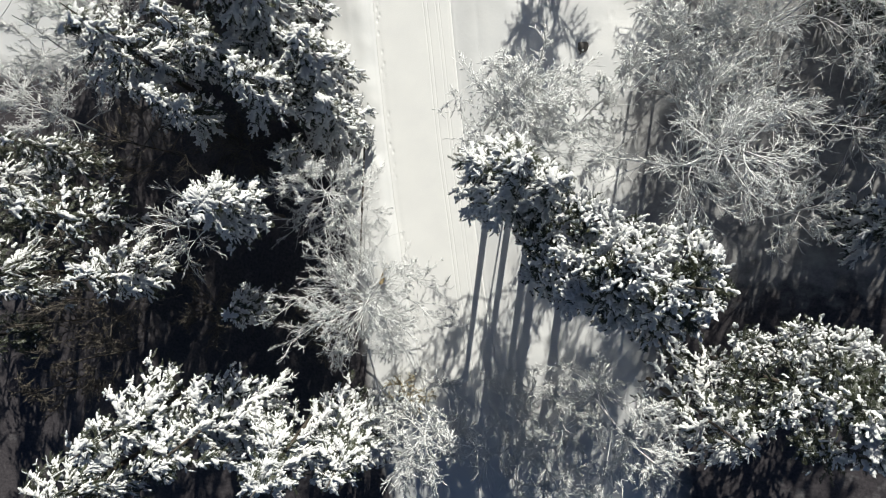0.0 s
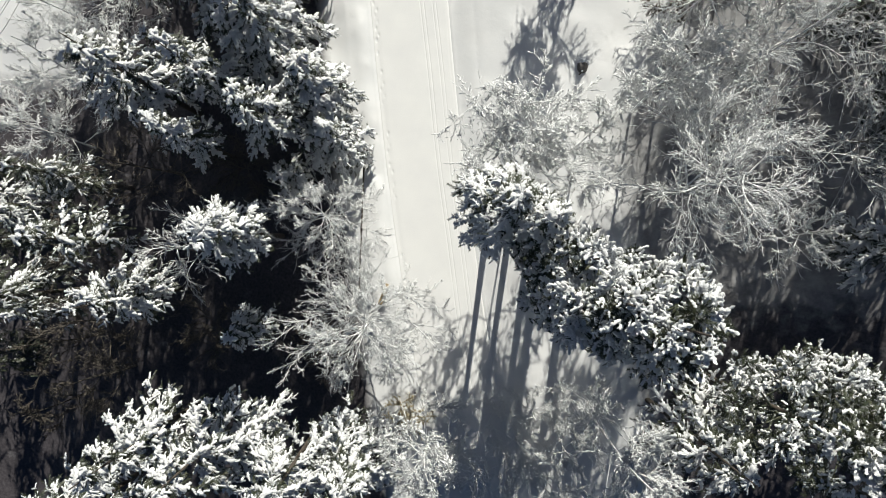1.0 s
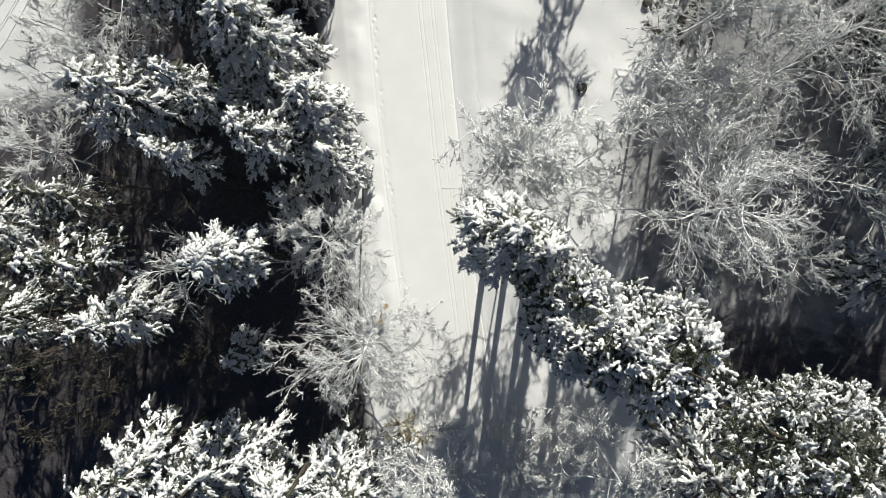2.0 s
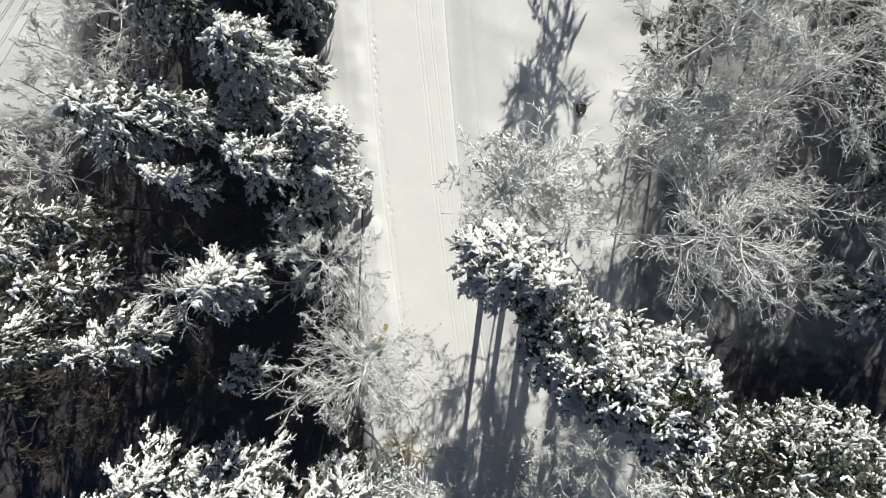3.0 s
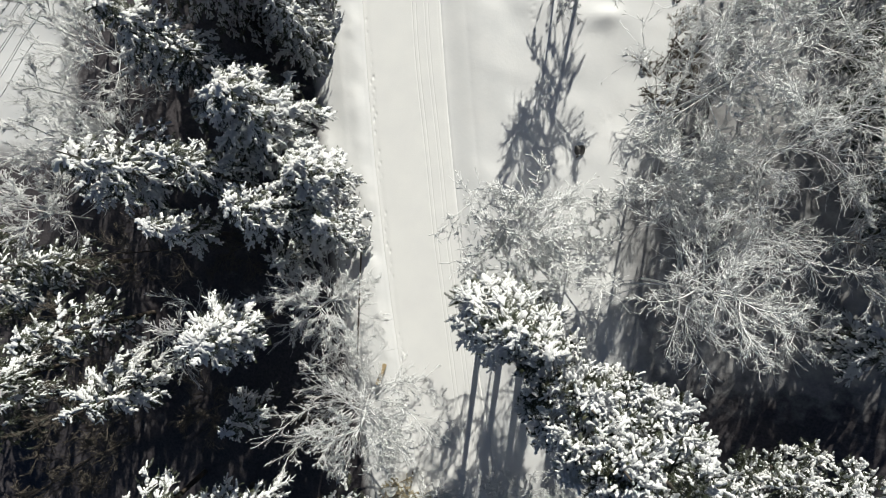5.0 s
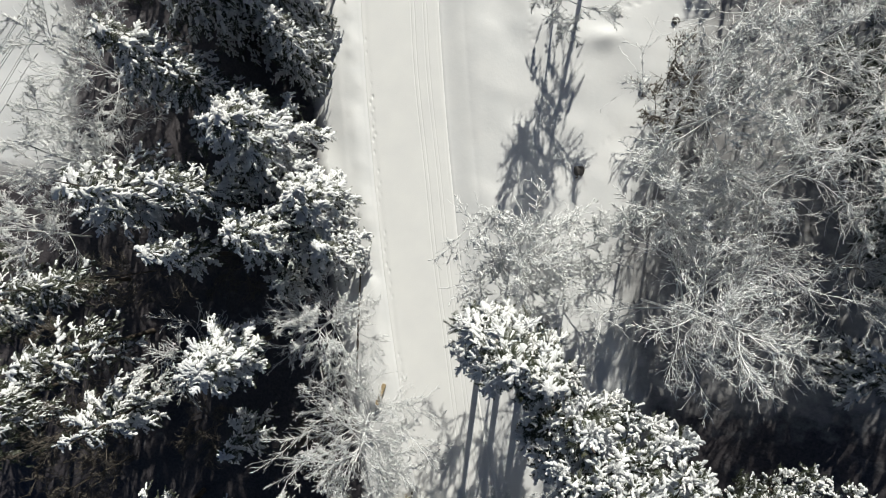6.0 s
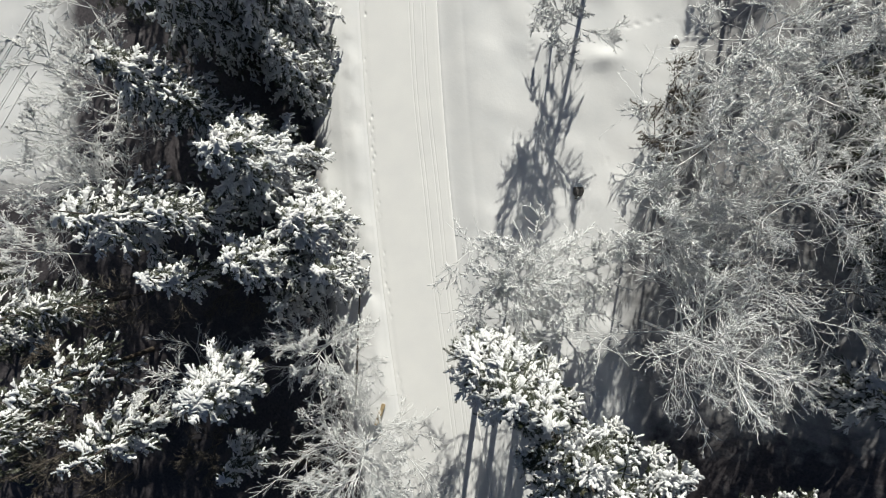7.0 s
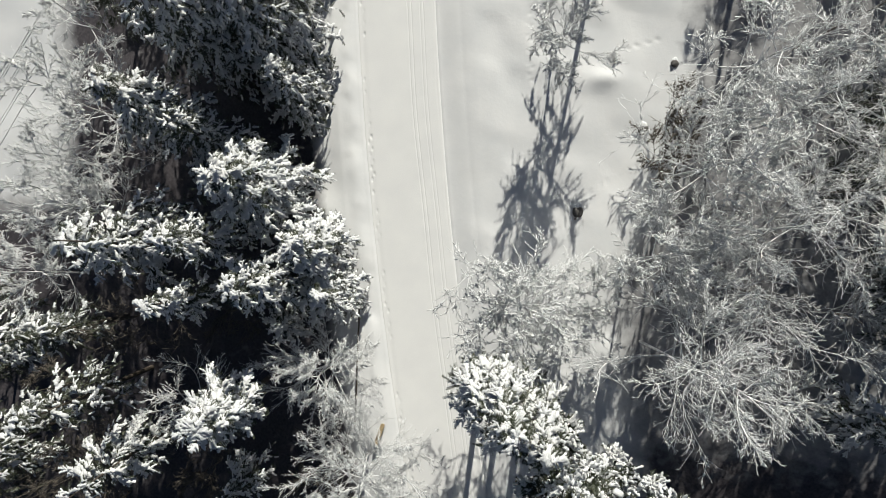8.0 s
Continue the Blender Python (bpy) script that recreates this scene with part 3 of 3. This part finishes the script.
# East of the track.
conifer("conifer", 2.65, 3.1, 17.0, 8.6, 2.35, 31, ROADSIDE, whorls=13, arms=6, power=0.85, thick=1.1, load=1.0, gap=0.05)
conifer("conifer", 3.85, 2.3, 17.2, 7.6, 1.9, 37, ROADSIDE, whorls=12, arms=6, thick=1.1, load=1.0)
OLD = "old broad-crowned conifer capped all over with snow"
dome_conifer("conifer", 4.9, 0.95, 18.8, 4.0, 1.5, 32, OLD, clumps=1100, load=0.9, size=0.8)
dome_conifer("conifer", 5.35, -0.55, 20.9, 5.0, 2.15, 132, OLD, clumps=1500, load=0.9, size=0.8)
dome_conifer("conifer", 7.0, -1.0, 21.8, 8.0, 2.3, 33, OLD, clumps=1700, load=0.9, size=0.8)
dome_conifer("conifer", 14.6, -5.9, 18.4, 6.0, 2.75, 34, OLD, clumps=2000, load=0.6, size=0.85)
dome_conifer("conifer", 17.7, -5.8, 15.6, 5.0, 2.5, 134, OLD, clumps=1300, load=0.7, size=0.85)
conifer("conifer", 11.7, -7.5, 14.6, 5.0, 3.1, 35, DEEP, whorls=8, arms=5, gap=0.3, thick=1.04, load=0.95)
conifer("conifer", 20.8, 1.3, 11.0, 5.5, 2.4, 36, DEEP, whorls=8, arms=5, gap=0.2, load=1.0)
leafless("leafless_tree", 17.3, 1.7, 9.2, 2.3, 118, "leafless tree with every twig white with rime", limbs=11, fork=0.25, rime=0.013, twigs=5, curl=0.6)

LIGHT = "leafless tree with every twig white with rime"
SHRUB = "leafless shrub with brown twigs dusted with rime"
leafless("leafless_tree", -4.3, -2.7, 8.6, 4.1, 51, LIGHT, limbs=30, fork=0.08, twigs=8, rime=0.0105, curl=0.5)
leafless("leafless_tree", -6.2, 3.2, 8.2, 3.1, 52, LIGHT, limbs=24, fork=0.1, twigs=7, rime=0.0105, curl=0.5)
leafless("leafless_tree", -14.3, 1.2, 7.6, 2.4, 53, SHRUB, limbs=13, mat=GREY_TWIG, fork=0.3, twigs=3, curl=0.6, stout=1.2)
leafless("leafless_tree", -17.0, 6.0, 7.5, 2.8, 54, SHRUB, limbs=11, mat=BROWN_TWIG, fork=0.2, twigs=3)
conifer("conifer", -11.0, -3.4, 6.2, 0.8, 1.6, 55, "small half-shaded conifer dusted with snow under taller trees", whorls=9, arms=5, load=0.6)
conifer("conifer", -8.8, 5.3, 4.0, 0.3, 1.7, 155, "small half-shaded conifer dusted with snow under taller trees", whorls=8, arms=5, load=0.7)
leafless("leafless_tree", -19.6, 11.6, 7.0, 3.0, 56, LIGHT, limbs=15, fork=0.12, rime=0.012, twigs=7, curl=0.5)
leafless("leafless_tree", -18.8, 17.4, 7.5, 3.4, 57, LIGHT, limbs=15, fork=0.12, rime=0.012, twigs=7, curl=0.5)
leafless("leafless_tree", -19.5, -3.0, 6.5, 3.0, 58, SHRUB, limbs=10, mat=BROWN_TWIG, fork=0.2, twigs=5)
leafless("leafless_tree", -23.5, 8.0, 5.5, 3.0, 60, LIGHT, limbs=11, fork=0.15, twigs=6, rime=0.012, curl=0.6)
leafless("leafless_tree", -25.2, 13.2, 2.5, 3.2, 72, LIGHT, limbs=8, fork=0.12, curl=0.5, twigs=5)
leafless("leafless_tree", -21.8, 14.8, 5.0, 3.2, 75, LIGHT, limbs=13, fork=0.12, curl=0.5, twigs=6, rime=0.013)
leafless("leafless_tree", -25.5, 9.5, 2.0, 3.0, 76, LIGHT, limbs=8, fork=0.12, curl=0.5, twigs=5)
leafless("leafless_tree", -22.9, 19.2, 4.0, 3.2, 73, LIGHT, limbs=9, fork=0.12, curl=0.5, twigs=5)
leafless("leafless_tree", -21.5, 23.4, 5.0, 3.2, 74, LIGHT, limbs=9, fork=0.12, curl=0.5, twigs=5)
for k, (x, y, top) in enumerate(((-22.5, 1.5, 4.0), (-23.0, -4.5, 4.5), (-14.0, -4.0, 3.0), (-12.2, 6.2, 2.5), (-7.0, -4.0, 3.5), (-20.6, -6.6, 4.0), (-24.0, -8.4, 3.5))):
    leafless("leafless_shrub", x, y, top, 2.4, 90 + k, "low tangle of bare brown twigs under the trees", limbs=8, mat=BROWN_TWIG, fork=0.08, twigs=5, group="undergrowth")
leafless("leafless_tree", -0.9, -9.8, 10.0, 3.1, 59, LIGHT, limbs=14, rime=0.02)
leafless("leafless_tree", 4.1, 6.7, 10.2, 3.2, 61, LIGHT, mat=WHITE_TWIG, limbs=22, twigs=7, rime=0.017, curl=0.8, fork=0.5)
leafless("leafless_tree", 7.7, 7.2, 7.0, 2.2, 62, LIGHT, mat=WHITE_TWIG, limbs=10, fork=0.1, rime=0.014)
leafless("leafless_tree", 10.6, 9.0, 12.2, 3.0, 63, LIGHT, mat=WHITE_TWIG, limbs=13, twigs=7, rime=0.016, fork=0.4)
leafless("leafless_tree", 11.4, 4.3, 15.8, 4.3, 64, LIGHT, limbs=22, fork=0.3, rime=0.013, twigs=5, curl=0.75, stout=1.35)
leafless("leafless_tree", 12.4, 13.5, 15.4, 3.6, 65, LIGHT, limbs=12, rime=0.014, fork=0.42)
leafless("leafless_tree", 15.2, 10.6, 16.4, 3.5, 66, LIGHT, limbs=11, rime=0.0095, twigs=5, fork=0.4)
leafless("leafless_tree", 14.2, 17.6, 14.2, 3.5, 67, LIGHT, limbs=12, rime=0.014, fork=0.42)
leafless("leafless_tree", 16.8, 16.0, 14.5, 3.6, 68, LIGHT, limbs=11, rime=0.0105, twigs=5)
leafless("leafless_tree", 18.8, 12.4, 14.5, 3.4, 110, "grey leafless tree, thinly rimed, deep in the wood", limbs=9, mat=GREY_TWIG, twigs=4)
leafless("leafless_tree", 14.8, 7.4, 11.0, 3.2, 111, "grey leafless tree, thinly rimed, deep in the wood", limbs=9, mat=GREY_TWIG, twigs=4)
for k, (x, y, top) in enumerate(((13.1, 10.6, 9.0), (13.6, 8.2, 8.0), (16.2, 13.0, 10.0), (15.0, 15.2, 9.0))):
    leafless("leafless_tree", x, y, top, 2.6, 160 + k, "smaller leafless tree white with rime under the tall ones", limbs=10, fork=0.15, twigs=5, rime=0.013, curl=0.7)
for k, (x, y, top) in enumerate(((20.6, 9.6, 12.0), (19.6, 6.2, 9.5), (20.4, 16.4, 13.0), (18.8, 20.2, 13.5))):
    leafless("leafless_tree", x, y, top, 3.2, 112 + k, "grey leafless tree, thinly rimed, deep in the wood", limbs=9, mat=GREY_TWIG, fork=0.3, twigs=5)
leafless("leafless_tree", 8.8, -8.8, 13.6, 2.7, 69, LIGHT, limbs=13, rime=0.018)
leafless("leafless_tree", 4.2, -9.2, 6.0, 2.6, 70, LIGHT, limbs=10, rime=0.011, twigs=5, fork=0.12)
leafless("leafless_tree", 6.5, 20.8, 7.8, 2.8, 71, LIGHT, limbs=11, fork=0.35, curl=0.7)
for k, (x, y, top) in enumerate(((5.2, -8.3, 3.6), (6.9, -10.0, 4.2), (3.6, -11.4, 3.6), (8.2, -7.6, 4.4), (6.0, -13.0, 4.0))):
    leafless("leafless_shrub", x, y, top, 2.2, 130 + k, "low grey leafless shrub thinly covered with rime", limbs=9, fork=0.08, twigs=4, rime=0.012, curl=0.7, group="undergrowth")
for k, (x, y, top) in enumerate(((12.1, 14.6, 5.0), (12.7, 17.0, 5.0))):
    leafless("leafless_shrub", x, y, top, 1.8, 100 + k, "pale brown leafless shrub at the forest edge", limbs=8, mat=BROWN_TWIG, fork=0.08, twigs=5, group="undergrowth")

# Unseen trees further along, known by the shadows they throw back over the slope.
leaning = conifer("conifer", 9.1, 27.2, 14.2, 6.8, 1.85, 81, DEEP, whorls=10, arms=5, droop=0.8, rise=0.2, load=0.2, gap=0.35, core=0, power=0.35, bias=0.42, side=math.pi)
leaning.rotation_euler = (0, radians(-6.5), 0)
shade_tree = conifer("conifer", 19.0, 50.0, 17.5, 4.0, 3.0, 82, DEEP, whorls=9, arms=6, load=0.02, pitch=0.6, core=3)
# Mostly unseen copies, the bulk of them added to shade the forest floor.
for x, y, k in ((19.2, 41.0, 1.1), (23.6, 5.0, 0.8), (24.5, 10.0, 0.8), (22.4, 16.0, 1.05), (22.5, 7.5, 1.0), (21.6, 13.0, 0.9), (20.8, 24.5, 0.8), (16.8, 31.0, 1.1), (23.0, 27.0, 1.1),
                (-8.6, 26.4, 1.0), (-12.4, 26.8, 1.0), (-6.9, 28.6, 0.8), (-16.0, 29.5, 1.0), (-12.0, 34.0, 1.1), (-19.5, 25.0, 0.9), (-8.5, 36.0, 1.1), (-29.5, 1.5, 0.7), (-30.5, 7.0, 0.6), (-28.5, -5.5, 0.8)):
    copy_thing(shade_tree, Matrix.Translation((x, y, at(x, y))) @ Matrix.Rotation(x * 3 + y, 4, "Z") @ Matrix.Scale(k, 4))


def boulder(name, x, y, size, seed, label, low=1.0):
    """A stone with a cap of snow."""
    root = tagged(new(name), label, "stone", "stones on the slope")
    root.location = (x, y, at(x, y))
    for kind, mat, lift, flat in (("rock", STONE, 0.12, 0.8), ("snow_cap", SNOW, 0.16, 0.6)):
        bm = bmesh.new()
        bmesh.ops.create_icosphere(bm, subdivisions=3, radius=size * (1.0 if kind == "rock" else 0.75))
        for v in bm.verts:
            v.co *= 1 + 0.28 * noise.noise(v.co * 2.2 / size + Vector((seed, 0, 0)))
            v.co.z = (v.co.z * flat + lift * size * 2) * low
            if kind == "snow_cap":
                v.co.y += 0.8 * size
        me = bpy.data.meshes.new(kind)
        bm.to_mesh(me)
        bm.free()
        me.materials.append(mat)
        me.polygons.foreach_set("use_smooth", [True] * len(me.polygons))
        part(kind, me, root)
    return root


def stake(x, y, height):
    """A thin snow stake with a white cap."""
    root = tagged(new("snow_stake"), "thin dark marker stake standing in the snow", "stake")
    root.location = (x, y, at(x, y) - 0.1)
    V, F = tubes(np.array([[[0, 0, 0], [0.01, 0, height / 2], [0.02, 0, height]]]), [0.045], [0.035], 8)
    part("pole", mesh_of("pole", V, [F], BARK, True), root)
    part("snow_cap", mesh_of("snow_cap", LUMPS[0][0] * 0.13 + np.array([0.02, 0, height + 0.03]), [LUMPS[1]], SNOW, True), root)


def post(x, y, length, az):
    """A weathered wooden post lying at a slant out of the verge."""
    root = tagged(new("wooden_post"), "weathered wooden post leaning out of the snowy verge", "post")
    root.location = (x, y, at(x, y) - 0.05)
    bm = bmesh.new()
    bmesh.ops.create_cube(bm, size=1)
    bmesh.ops.scale(bm, vec=(0.24, length, 0.22), verts=bm.verts)
    bmesh.ops.bevel(bm, geom=bm.edges[:], offset=0.025, segments=2, affect="EDGES")
    bmesh.ops.rotate(bm, matrix=Matrix.Rotation(radians(-14), 3, "X"), verts=bm.verts)
    bmesh.ops.rotate(bm, matrix=Matrix.Rotation(az, 3, "Z"), verts=bm.verts)
    bmesh.ops.translate(bm, vec=(0, 0, 0.25), verts=bm.verts)
    me = bpy.data.meshes.new("beam")
    bm.to_mesh(me)
    bm.free()
    me.materials.append(WOOD)
    part("beam", me, root)


def ski_tracks():
    """Ridges pushed up beside old ski tracks on the field below the wood."""
    lines = []
    for off in (0, 0.28, 1.3, 1.6, 3.0, 3.3, 4.6):
        q = np.linspace(0, 1, 14)
        x = -27.6 - 4.6 * q + 0.12 * np.sin(q * 5 + off)
        y = 25.2 - off - 5.4 * q + 0.1 * np.sin(q * 7)
        lines.append(np.stack([x, y, land(x, y) - 0.01], -1))
    V, F = tubes(np.array(lines), np.full(len(lines), 0.06), np.full(len(lines), 0.05), 6)
    tagged(new("ski_track", mesh_of("ski_track", V, [F], ROAD, True)), "old ski tracks crossing the open snow field", "ski track", kind="stuff")


def rail_fence(x0, y0, x1, y1, spans):
    """A low pole rail on short posts along the edge of the verge."""
    root = tagged(new("rail_fence"), "low dark wooden rail along the snowy verge", "fence")
    root.location = (x0, y0, at(x0, y0))
    for k in range(spans + 1):
        x, y = (x1 - x0) * k / spans, (y1 - y0) * k / spans
        z = at(x0 + x, y0 + y) - root.location.z
        V, F = tubes(np.array([[[x, y, z - 0.2], [x, y, z + 0.2], [x, y, z + 0.52]]]), [0.06], [0.05], 8)
        part("post", mesh_of("post", V, [F], BARK, True), root)
        if k < spans:
            x2, y2 = (x1 - x0) * (k + 1) / spans, (y1 - y0) * (k + 1) / spans
            z2 = at(x0 + x2, y0 + y2) - root.location.z
            V, F = tubes(np.array([[[x, y, z + 0.42], [(x + x2) / 2 + 0.03, (y + y2) / 2, (z + z2) / 2 + 0.4], [x2, y2, z2 + 0.42]]]), [0.055], [0.045], 8)
            part("rail", mesh_of("rail", V, [F], BARK, True), root)


ski_tracks()
rail_fence(-5.1, -1.2, -4.8, 6.0, 4)
boulder("boulder", 8.0, 11.7, 0.33, 2, "small dark stone with a cap of snow on the open slope", 0.5)
boulder("boulder", 11.5, 16.3, 0.3, 5, "small dark stone with a cap of snow at the forest edge", 0.6)
boulder("boulder", 13.1, 19.9, 0.22, 8, "small dark stone with a cap of snow at the forest edge", 0.6)
for k, (x, y, top) in enumerate(((-2.5, -8.0, 1.1), (-1.7, -8.9, 1.3), (-2.9, -9.2, 1.2))):
    leafless("dry_weeds", x, y, top, 1.0, 140 + k, "pale dry weed stems sticking out of the verge", limbs=8, mat=STRAW, fork=0.05, twigs=3, rime=0.009, curl=0.4, group="dry weeds on the verge")
stake(7.82, 11.3, 0.75)
stake(-1.75, -7.4, 0.7)
post(-3.62, -1.5, 1.3, radians(-20))
